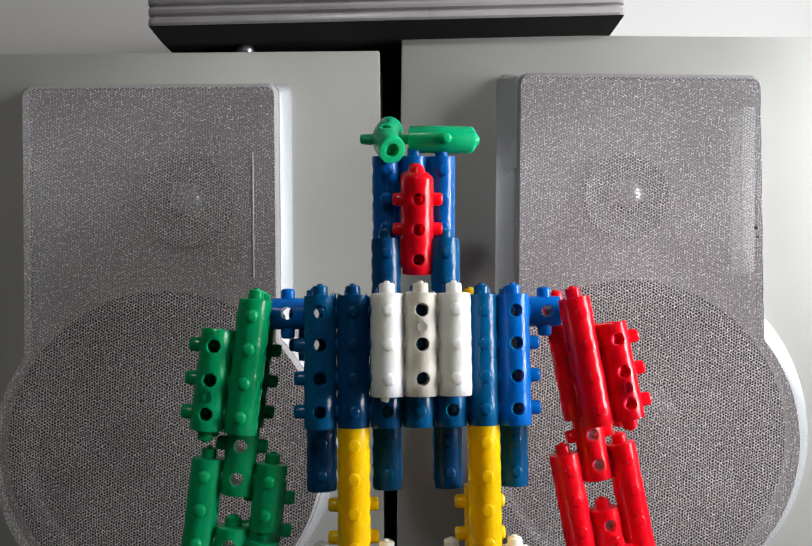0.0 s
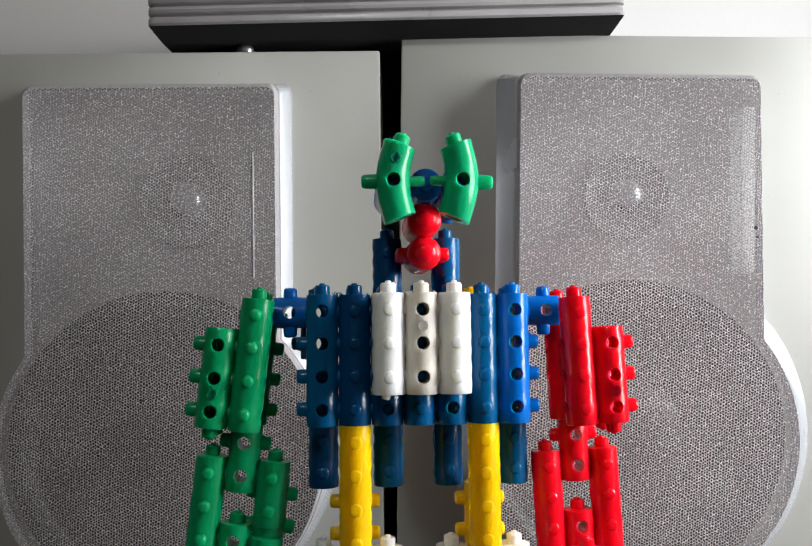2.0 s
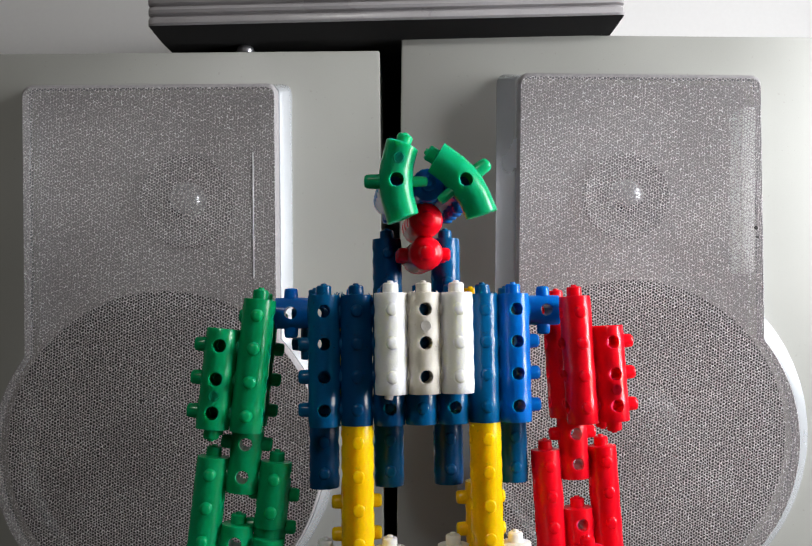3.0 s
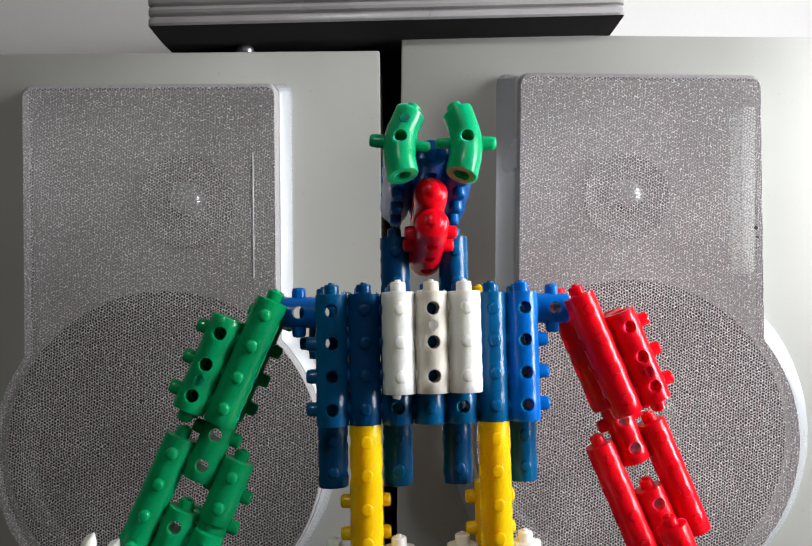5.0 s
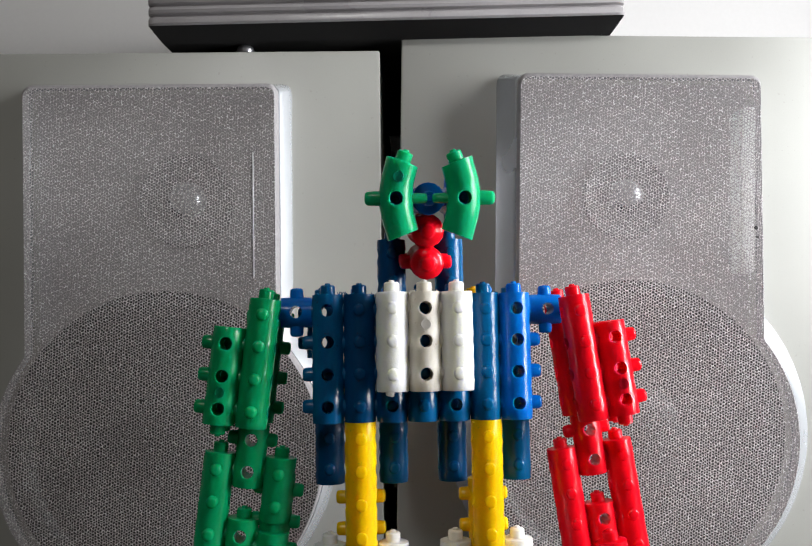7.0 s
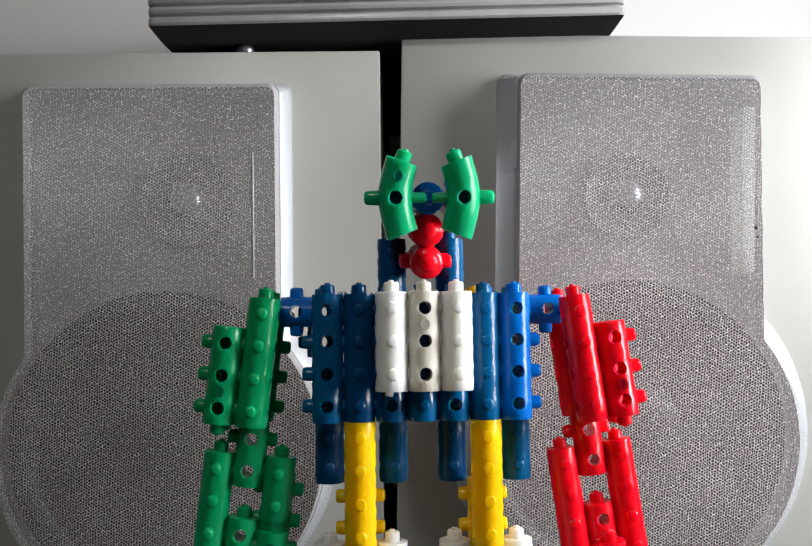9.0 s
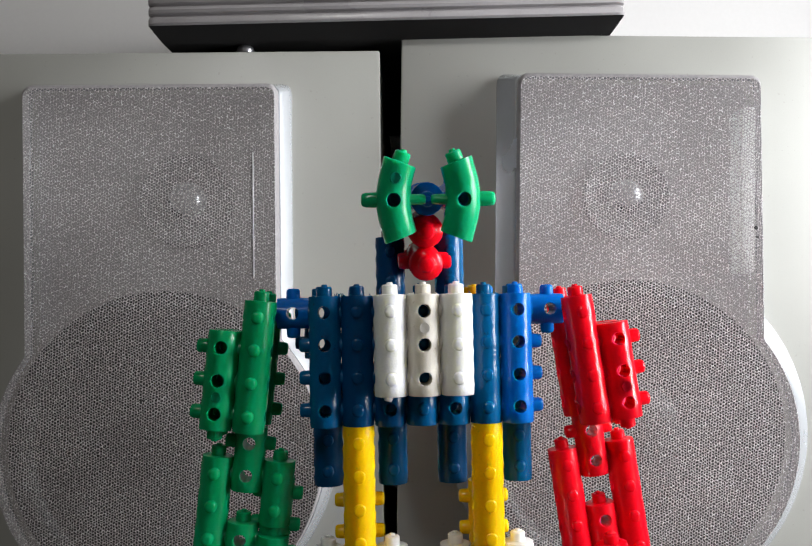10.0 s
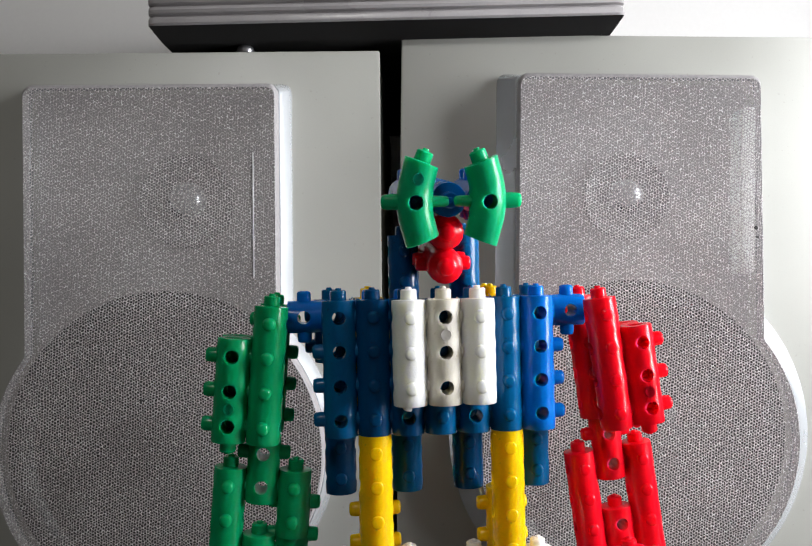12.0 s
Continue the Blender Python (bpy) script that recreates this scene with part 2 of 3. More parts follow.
    # ends: a stub above, a socket below
    for z, way, stub in ((high, 1, True), (low, -1, False)):
        r0 = wave(z)
        if stub and domed:
            rings = [(r0, 0), (r0 * 0.97, 0.06 * U), (r0 * 0.88, 0.12 * U), (r0 * 0.72, 0.17 * U), (0.29 * U, 0.20 * U), (0.26 * U, 0.24 * U), (0.24 * U, 0.36 * U), (0.20 * U, 0.43 * U), (0.12 * U, 0.46 * U), (0.05 * U, 0.47 * U)]
        elif stub:
            rings = [(r0, 0), (0.25 * U, 0.015 * U), (0.24 * U, 0.02 * U), (0.235 * U, 0.27 * U), (0.20 * U, 0.31 * U), (0.10 * U, 0.31 * U), (0.085 * U, 0.37 * U), (0.05 * U, 0.38 * U)]
        else:
            rings = [(r0, 0), (r0 * 0.97, 0.02 * U), (0.25 * U, 0.02 * U), (0.235 * U, -0.28 * U), (0.05 * U, -0.29 * U)]
        loops = []
        for r, h in rings:
            loops.append([bm.verts.new((r * math.cos(2 * math.pi * i / seg), r * math.sin(2 * math.pi * i / seg), z * U + way * h)) for i in range(seg)])
        for a, b in zip(loops, loops[1:]):
            for i in range(seg):
                bm.faces.new((a[i], a[(i + 1) % seg], b[(i + 1) % seg], b[i]))
        bm.faces.new(loops[-1])
    bmesh.ops.remove_doubles(bm, verts=bm.verts, dist=0.00002)
    for z in marks:
        loops = []
        for r, y in ((0.17 * U, wave(z) * 0.93), (0.155 * U, wave(z) + 0.006 * U), (0.10 * U, wave(z) + 0.001 * U)):
            loops.append([bm.verts.new((r * math.cos(2 * math.pi * i / 14), y if bend else -y, z * U + r * math.sin(2 * math.pi * i / 14))) for i in range(14)])
        for a, c in zip(loops, loops[1:]):
            for i in range(14):
                bm.faces.new((a[i], a[(i + 1) % 14], c[(i + 1) % 14], c[i]))
        bm.faces.new(loops[-1])
    if bend:
        length = (high - low) * U
        radius = length / radians(bend)
        centre = (high + low) / 2 * U
        for v in bm.verts:
            a = (v.co.z - centre) / radius
            a = max(-radians(bend) / 2, min(radians(bend) / 2, a))
            rest = (v.co.z - centre) - a * radius
            x = max(-rad, min(rad, v.co.x))
            past = v.co.x - x
            v.co.x = (x + radius) * math.cos(a) - radius - rest * math.sin(a) + past
            v.co.z = centre + (x + radius) * math.sin(a) + rest * math.cos(a)
    if flip:
        bmesh.ops.rotate(bm, verts=bm.verts, matrix=Matrix.Rotation(math.pi, 3, "Y"))
    return finish(name, bm, mat)


MESHES = {}
FRONT_PEG = {"yellow_plastic": 0.13, "white_plastic": 0.4, "red_plastic": 0.32, "green_plastic": 0.58, "blue_plastic": 0.42, "navy_plastic": 0.42, "azure_plastic": 0.3}


def tube(parent, mat, count, x, y, k, peg, name="peg_tube", turn=None, flip=False, label="", bare=()):
    """A straight tube of count pitches whose top feature lies at column x, layer y and k pitches below the parent's origin."""
    key = (mat.name, count, peg, flip, turn is None, bare)
    if key not in MESHES:
        spots = [-i for i in range(count)] if not flip else [i for i in range(count)]
        MESHES[key] = tube_mesh("connector_tube", mat, spots, min(spots) - 0.5, max(spots) + 0.5, peg, flip=flip,
                                 marks=() if peg == "y" or count != 3 else ((-0.5,) if not flip else (1.5,)),
                                 out_by=1.0 if peg == "x" or turn is not None else FRONT_PEG.get(mat.name, 0.5), bare=bare)
    m = pose(x * U, y * U, -k * U) if turn is None else pose(x * U, y * U, -k * U, *turn)
    return part(name, MESHES[key], mat, parent, label, m)


# ---- the room ----
def room():
    t = 0.1
    x0, x1, y0, y1, z0, z1 = -2.6, WIN_X, -2.2, 0.406, -0.74, CEIL
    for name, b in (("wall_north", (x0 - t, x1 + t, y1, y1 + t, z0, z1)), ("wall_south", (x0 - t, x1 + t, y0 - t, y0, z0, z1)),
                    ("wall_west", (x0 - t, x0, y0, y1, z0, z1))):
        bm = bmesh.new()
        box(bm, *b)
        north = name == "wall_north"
        thing(name, bm, WALL if north else BACK_WALL, "plain white painted room wall" if north else "unseen room wall, darkened to cut bounced light", "wall", "structure", smooth=False)
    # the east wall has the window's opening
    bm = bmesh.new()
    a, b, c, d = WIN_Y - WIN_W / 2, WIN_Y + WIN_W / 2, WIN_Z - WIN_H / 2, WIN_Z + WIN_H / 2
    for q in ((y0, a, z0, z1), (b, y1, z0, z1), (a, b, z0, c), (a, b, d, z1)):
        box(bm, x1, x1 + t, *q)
    thing("wall_east", bm, BACK_WALL, "unseen darkened wall with a window opening", "wall", "structure", smooth=False)
    bm = bmesh.new()
    box(bm, x0, x1, y0, y1, z0 - t, z0)
    thing("floor", bm, FLOOR, "brown laminate floor of the room", "floor", "structure", smooth=False)
    bm = bmesh.new()
    box(bm, x0, x1, y0, y1, z1, z1 + t)
    thing("ceiling", bm, WALL, "plain white painted ceiling", "ceiling", "structure", smooth=False)


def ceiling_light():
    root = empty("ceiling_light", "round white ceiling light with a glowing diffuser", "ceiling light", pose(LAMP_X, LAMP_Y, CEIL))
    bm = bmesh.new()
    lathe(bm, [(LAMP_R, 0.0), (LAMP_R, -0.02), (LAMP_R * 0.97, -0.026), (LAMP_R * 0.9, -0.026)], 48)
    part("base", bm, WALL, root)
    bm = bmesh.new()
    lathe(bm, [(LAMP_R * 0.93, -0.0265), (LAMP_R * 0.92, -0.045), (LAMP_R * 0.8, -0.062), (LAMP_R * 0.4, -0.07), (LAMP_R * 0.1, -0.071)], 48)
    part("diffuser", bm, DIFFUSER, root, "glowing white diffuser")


def table():
    root = empty("table", "dark table that carries the speakers and toy", "table", pose(0, 0, -0.74))
    bm = bmesh.new()
    box(bm, -0.62, 0.54, -0.45, 0.40, 0.71, 0.74, 0.004)
    part("tabletop", bm, TABLE, root)
    for x in (-0.56, 0.48):
        for y in (-0.39, 0.34):
            bm = bmesh.new()
            box(bm, x - 0.025, x + 0.025, y - 0.025, y + 0.025, 0, 0.709, 0.004)
            part("leg", bm, TABLE, root)


# ---- loudspeakers ----
def outline(x0, x1, top, cx, cz, r, steps=64, low=0.003, flare=0.0):
    """A keyhole outline: a rectangle on top of a wider disc, counter-clockwise. flare: how far the right side runs out downwards."""
    zj0 = cz + math.sqrt(max(0, r * r - (x0 - cx) ** 2))
    zj1 = cz + math.sqrt(max(0, r * r - (x1 + flare - cx) ** 2))
    a0, a1 = math.atan2(zj0 - cz, x0 - cx), math.atan2(zj1 - cz, x1 + flare - cx)
    pts = []
    c = 0.004
    for i in range(5):
        w = math.pi / 2 * i / 4
        pts.append((x1 - c + c * math.cos(w), top - c + c * math.sin(w)))
    for i in range(5):
        w = math.pi / 2 + math.pi / 2 * i / 4
        pts.append((x0 + c + c * math.cos(w), top - c + c * math.sin(w)))
    span = (a1 + 2 * math.pi) - a0
    for i in range(steps + 1):
        w = a0 + span * i / steps
        pts.append((cx + r * math.cos(w), max(low, cz + r * math.sin(w))))
    return pts


def skin(bm, loops, cap_first=False, cap_last=False):
    rows = [[bm.verts.new(p) for p in loop] for loop in loops]
    n = len(rows[0])
    for a, b in zip(rows, rows[1:]):
        for i in range(n):
            bm.faces.new((a[i], a[(i + 1) % n], b[(i + 1) % n], b[i]))
    if cap_first:
        bm.faces.new(rows[0][::-1])
    if cap_last:
        bm.faces.new(rows[-1])


FRONT = 0.105   # the cabinets' front plane
NET = 0.085     # the grilles' front plane


def speaker(label, x0, x1, top, g, grow, lean, bezel, tweeter, streak, flare=0.0, specks=()):
    """A grey cabinet with a keyhole-shaped grille over a woofer and a tweeter. g: x0, x1, top, cx, cz, r of the grille."""
    cx = (x0 + x1) / 2
    root = empty("loudspeaker", label, "speaker", pose(cx - 0.19 * math.sin(radians(lean)), FRONT, 0, 0, lean, 0))
    gx0, gx1, gt, gcx, gcz, gr = g[0] - cx, g[1] - cx, g[2], g[3] - cx, g[4], g[5]
    bm = bmesh.new()
    box(bm, x0 - cx, x1 - cx, 0, 0.298, 0.0, top, 0.0009, 2)
    part("cabinet", bm, CABINET, root)
    gl, gright, gtop, gdisc = grow
    big = outline(gx0 - gl, gx1 + gright, gt + gtop, gcx, gcz, gr + gdisc, flare=flare)
    net = outline(gx0, gx1, gt, gcx, gcz, gr, flare=flare)
    mid = [((a[0] * 0.12 + b[0] * 0.88), (a[1] * 0.12 + b[1] * 0.88)) for a, b in zip(big, net)]
    bm = bmesh.new()
    inner = [((x - gcx) * 0.992 + gcx, (z - gcz) * 0.992 + gcz) for x, z in net]
    skin(bm, [[(x, 0.001, z) for x, z in big], [(x, -0.003, z) for x, z in big],
              [(x, -0.0115, z) for x, z in mid], [(x, -0.0115, z) for x, z in inner]])
    part("bezel", bm, bezel, root)
    bm = bmesh.new()
    bm.faces.new([bm.verts.new((x, -0.002, z)) for x, z in inner])
    part("baffle", bm, BAFFLE, root, "grey baffle behind the grille", smooth=False)
    # woofer: rubber surround, cone and cap
    at = Matrix.Translation((gcx, -0.003, gcz)) @ Matrix.Rotation(math.pi / 2, 4, "X")
    wr = gr * 0.985
    bm = bmesh.new()
    lathe(bm, [(wr, 0), (wr, 0.003), (wr * 0.97, 0.005), (wr * 0.9, 0.006), (wr * 0.85, 0.003), (wr * 0.84, 0.001), (wr * 0.35, 0.0005), (wr * 0.33, 0.002), (wr * 0.2, 0.005), (wr * 0.05, 0.006)], 48, at)
    part("woofer", bm, CONE, root, "dark woofer cone behind the grille")
    tx, tz, tr = tweeter[0] - cx, tweeter[1], tweeter[2]
    at = Matrix.Translation((tx, -0.003, tz)) @ Matrix.Rotation(math.pi / 2, 4, "X")
    bm = bmesh.new()
    lathe(bm, [(tr, 0), (tr, 0.002), (tr * 0.95, 0.003), (tr * 0.9, 0.002), (tr * 0.45, 0.0005), (tr * 0.3, 0.001)], 40, at)
    part("tweeter", bm, TWEETER, root, "small round tweeter behind the grille")
    bm = bmesh.new()
    lathe(bm, [(tr * 0.4 * math.cos(w), 0.001 + 0.008 * math.sin(w)) for w in [math.pi / 2 * k / 8 for k in range(8)]], 32, at)
    part("dome", bm, DOME, root, "shiny tweeter dome")
    # added white upright strip, stands in for a streak of light on the grille
    rx, rw = streak[0] - cx, streak[1]
    bm = bmesh.new()
    if rw > 0.004:
        box(bm, rx - rw / 2, rx + rw / 2, -0.0185, -0.003, streak[2], streak[3], rw * 0.3)
        part("streak", bm, WHITE, root, "added white strip behind the grille for a streak of light")
    else:
        box(bm, rx - rw / 2, rx + rw / 2, -0.0203, -0.0196, streak[2], streak[3], rw * 0.25)
        part("crease_glint", bm, WHITE, root, "thin upright crease in the grille, its glint painted white")
    # grille: front net with rolled edges
    bm = bmesh.new()
    y1 = NET - FRONT
    def inset(k):
        return [((x - gcx) * (1 - k) + gcx, (z - gcz) * (1 - k) + gcz) for x, z in net]
    skin(bm, [[(x, -0.0112, z) for x, z in net], [(x, y1 + 0.0025, z) for x, z in net],
              [(x, y1 + 0.0008, z) for x, z in inset(0.005)], [(x, y1, z) for x, z in inset(0.012)]])
    rim = part("grille_rim", bm, RIM, root, "rounded grey edge of the grille")
    bm = bmesh.new()
    bm.faces.new([bm.verts.new((x, y1, z)) for x, z in inset(0.0121)])
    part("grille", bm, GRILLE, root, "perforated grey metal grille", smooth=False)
    for x, z, r in specks:
        bm = bmesh.new()
        lathe(bm, [(r, 0.0), (r * 0.8, 0.0003), (r * 0.3, 0.0004)], 9, Matrix.Translation((x - cx, y1 + 0.0001, z)) @ Matrix.Rotation(math.pi / 2, 4, "X"))
        part("speck", bm, CONE, root, "small dark speck on the grille")
    return root


# ---- the dark unit on top ----
def player():
    root = empty("stereo_unit", "charcoal plastic stereo unit with ridged front", "stereo", pose(-0.0095, 0.092, 0.3066, 0, -1.35, 0))
    bm = bmesh.new()
    w, h = 0.1185, 0.10
    # the front's profile: ridges one above another, the underside drawn back
    prof = [(0.30, 0.0085), (0.018, 0.0085), (0.009, 0.0085), (0.0035, 0.0085), (0.0008, 0.0087), (0.0, 0.0094), (0.0, 0.0112), (0.0006, 0.0125), (0.0032, 0.0130), (0.0032, 0.0142), (0.0006, 0.0146), (0.0, 0.0160), (0.0006, 0.0176),
            (0.0032, 0.0180), (0.0032, 0.0192), (0.0006, 0.0196), (0.0, 0.0210), (0.0006, 0.0226), (0.0032, 0.0230), (0.0032, 0.0242), (0.0006, 0.0246),
            (0.0, 0.028), (0.0, 0.096), (0.004, h), (0.30, h)]
    loops = []
    for x, s in ((-w, 0.003), (-w + 0.0012, 0.001), (-w + 0.004, 0.0), (w - 0.004, 0.0), (w - 0.0012, 0.001), (w, 0.003)):
        loops.append([(x, y + s, z if z < h / 2 else z - s) for y, z in prof])
    skin(bm, loops, True, True)
    part("case", bm, METER, root)
    # black plastic underside; the deep shade beneath the unit is in its colour
    bm = bmesh.new()
    skin(bm, [[(-w + a, y, z), (w - a, y, z), (w - a, 0.29, z), (-w + a, 0.29, z)] for a, y, z in
              ((0.0006, 0.0016, 0.0086), (0.0022, 0.006, 0.0058), (0.0042, 0.011, 0.0030), (0.0048, 0.013, 0.0022))], True, True)
    part("underside", bm, SHADED_BLACK, root, "black sloping underside, its shade put into the colour")
    for x in (-0.0735, 0.0815):
        bm = bmesh.new()
        lathe(bm, [(0.0028, 0.0), (0.0042, 0.0006), (0.0046, 0.002), (0.004, 0.0036), (0.0025, 0.0046)], 24, Matrix.Translation((x, 0.018, -0.0022)))
        part("foot", bm, DOME, root, "shiny round foot")
    bm = bmesh.new()
    lathe(bm, [(0.0085, 0), (0.0085, 0.006), (0.0075, 0.008), (0.0065, 0.0075), (0.003, 0.007)], 32, Matrix.Translation((-0.0965, 0.0, 0.036)) @ Matrix.Rotation(math.pi / 2, 4, "X"))
    part("knob", bm, METER, root)


# ---- the toy robot ----
HIP = 0.175     # height of the shoulder row over the soles


def eye(parent, side):
    me = MESHES.get("eye") or tube_mesh("eye", MINT, [0], -1.09, 1.09, "x", marks=(0.62,), bend=42, rad=0.5 * U, out_by=1.45, slim=0.84)
    MESHES["eye"] = me
    ob = part("eye", me, MINT, parent, "bent mint green tube as an eye")
    ob.matrix_basis = pose(side * U, -4.1 * U, 2 * U)
    return ob


def claw_mesh():
    """A slim white blade with a rounded tip, slightly bowed."""
    if "claw" not in MESHES:
        bm = bmesh.new()
        rows = []
        for i in range(13):
            f = i / 12
            w = U * (0.26 - 0.06 * f) * math.sqrt(max(0.02, 1 - max(0, (f - 0.8) / 0.2) ** 2))
            d = U * 0.42 * math.sqrt(max(0.03, 1 - max(0, (f - 0.8) / 0.2) ** 2))
            cx = 0.16 * U * math.sin(f * math.pi * 0.8)
            rows.append([(cx + w * math.copysign(abs(math.cos(a)) ** 0.6, math.cos(a)), d * math.copysign(abs(math.sin(a)) ** 0.6, math.sin(a)), f * 2.5 * U) for a in [2 * math.pi * (k + 0.5) / 14 for k in range(14)]])
        skin(bm, rows, True, True)
        MESHES["claw"] = finish("claw", bm, WHITE)
    return MESHES["claw"]


def robot():
    root = empty("toy_robot", "toy robot of red, green, blue, white and yellow connector tubes", "toy robot")
    torso = part("torso", tube_mesh("torso", BLUE, [0, -1, -2, -3], -3.5, 0.5, "y", out_by=0.55), BLUE, root, "dark blue chest of peg tubes", pose(0, 0, HIP))
    # front row of the chest
    for x, mat, peg in ((-3, BLUE, "x"), (-2, NAVY, "y"), (-1, NAVY, "x"), (1, BLUE, "x"), (2, BLUE, "y"), (3, BRIGHT, "x")):
        tube(torso, mat, 4, x, 0, 0, peg, bare=(0,) if abs(x) == 3 else ())
    for x, mat, peg in ((-1, WHITE, "y"), (0, IVORY, "x"), (1, WHITE, "y")):
        tube(torso, mat, 3, x, -1, 0, peg, label="white chest tube")
    bm = bmesh.new()
    box(bm, -0.0017, 0.0012, -0.001, 0.001, -0.0022, 0.0, 0.0005)
    part("burr", bm, WHITE, torso, "torn white moulding burr", pose(-1.05 * U, -1.1 * U, -2.49 * U, 8, 14, 10))
    rng = random.Random(4)
    for x, y, k, mat, sides in ((-3, 0, -0.52, NAVY, 7), (-2, 0, -0.52, NAVY, 6), (2, 0, -0.52, BLUE, 6), (0, -1, -0.52, IVORY, 4), (3, 0, 3.5, BRIGHT, 4), (-3, 0, 3.5, BLUE, 4), (1.55, -0.1, 3.55, YELLOW, 2)):
        bm = bmesh.new()
        for i in range(sides):
            a = rng.uniform(math.pi, 2 * math.pi)
            r, reach = rng.uniform(0.40, 0.50) * U, rng.uniform(0.0006, 0.0015)
            at = pose(r * math.cos(a), r * math.sin(a), 0, rng.uniform(-70, 70), rng.uniform(-80, 80), rng.uniform(0, 180))
            lathe(bm, [(0.00022, -0.0004), (0.0002, reach * 0.5), (0.00008, reach)], 5, at)
        part("burr", bm, mat, torso, "thin torn moulding burrs", pose(x * U, y * U, -k * U))
    # shoulder bars, second layer
    tube(torso, BRIGHT, 4, -4.05, 1, 0, "x", "shoulder_bar", turn=(0, -90, 0), label="bright blue shoulder bar")
    tube(torso, BRIGHT, 4, 4.25, 1, 0, "x", "shoulder_bar", turn=(0, 90, 0), label="bright blue shoulder bar")
    # third layer: hips, neck and back
    for x, mat in ((-3.02, NAVY), (-0.87, BLUE), (1.13, NAVY), (3.33, BLUE)):
        tube(torso, mat, 4, x, 2, 2.2, "y")
    for x, mat in ((-0.85, NAVY), (1.15, BLUE)):
        tube(torso, mat, 4, x, 2, -2, "y", "neck", label="dark blue neck tube")
    for x in (-3.28, 3.2):
        tube(torso, BLUE, 2, x, 2, 0, "x")
    for x in (-2, 2):
        tube(torso, YELLOW, 4, x, 3, 0, "x")
        tube(torso, YELLOW, 4, x, 2.02, 0, "y")
    # legs and feet
    for s in (-1, 1):
        leg = tube(torso, YELLOW, 4, 2 * s, 0, 4, "y", "leg", label="yellow tube leg")
        tube(leg, YELLOW, 4, 0, 0, 4, "y")
        tube(leg, YELLOW, 4, 0, 1, 2, "x")
        tube(leg, YELLOW, 3, 0, 1, 6, "x")
        for x in (-1, 1):
            tube(leg, WHITE, 3, x, 0.5, 3.85, "y", "foot", label="white tube foot")
            tube(leg, WHITE, 3, x, 0.5, 6.85, "y", "foot", label="white tube foot")
    # arms
    arms = {}
    for s, mat, low in ((-1, GREEN, 1), (1, RED, 2)):
        arm = part("arm", tube_mesh("arm", mat, [0, -1, -2, -3], -3.5, 0.5, "y", out_by=FRONT_PEG[mat.name]), mat, torso, ("green" if s < 0 else "red") + " peg tube arm")
        arms[s] = arm
        tube(arm, mat, 3, s, 0, 1, "x", flip=True)
        tube(arm, mat, 4, 0, 2, 0, "x" if s < 0 else "y")
        tube(arm, mat, 3, s, 1.03, 1, "y", flip=True)
        mid, up = (0.0, -0.03) if s < 0 else (0.24, 0.06)
        tube(arm, mat, 2, mid, low, 4 + up, "x")
        tube(arm, mat, 4, mid - 0.98, low, 5 + up, "y")
        tube(arm, mat, 2 if s < 0 else 4, mid + 0.98, low, 5 + up, "y")
        tube(arm, mat, 2, mid, low, 7 + up, "x")
        if s < 0:
            tube(arm, mat, 3, mid + 1.0, low - 0.1, 7.3, "x")
            tube(arm, mat, 3, mid - 0.2, low - 0.9, 8.6, "y")
            tube(arm, mat, 3, mid + 1.0, 1.2, 5.5, "x")
            tube(arm, mat, 2, -2.2, 0.4, 10.6, "y")
            for off in (0.0, 0.55):
                claw = part("claw", claw_mesh(), WHITE, arm, "white pronged claw blade", pose((-2.35 + off) * U, (0.2 + off * 0.6) * U, -10.4 * U, 0, 4 + off * 6, 20))
        else:
            tube(arm, mat, 3, 0.05, 0.6, 8.0, "y")
            tube(arm, YELLOW, 2, 0.55, 0.3, 9.9, "x", turn=(0, 60, 0))
    # head: pivots on the neck
    head_mesh = tube_mesh("head", RED, [0, 1, 2], -0.5, 2.66, "x", rad=0.545 * U, domed=True)
    head_mesh.transform(Matrix.Rotation(math.pi / 2, 4, "X"))
    head = part("head", head_mesh, RED, torso, "movable head with a red jaw")

    def lie(mat, count, x, k, z, peg):
        t = tube(head, mat, count, 0, 0, 0, peg, turn=(90, 0, 0))
        t.matrix_basis = pose(x * U, -k * U, z * U) @ pose(0, 0, 0, 90, 0, 0)
        return t
    snout = tube_mesh("snout", RED, [0, -1, -2], -2.5, 0.46, "y", rad=0.545 * U, domed=True)
    part("snout", snout, RED, head, "red tube over the jaw", pose(0, -2.3 * U, 1.02 * U) @ pose(0, 0, 0, 90, 0, 0))
    for x, mat, peg in ((-1, AZURE, "y"), (0, AZURE, "x"), (1, AZURE, "y")):
        lie(mat, 4, x, 3, 2, peg)
    eyes = {s: eye(head, s) for s in (-1, 1)}
    return root, torso, head, eyes, arms


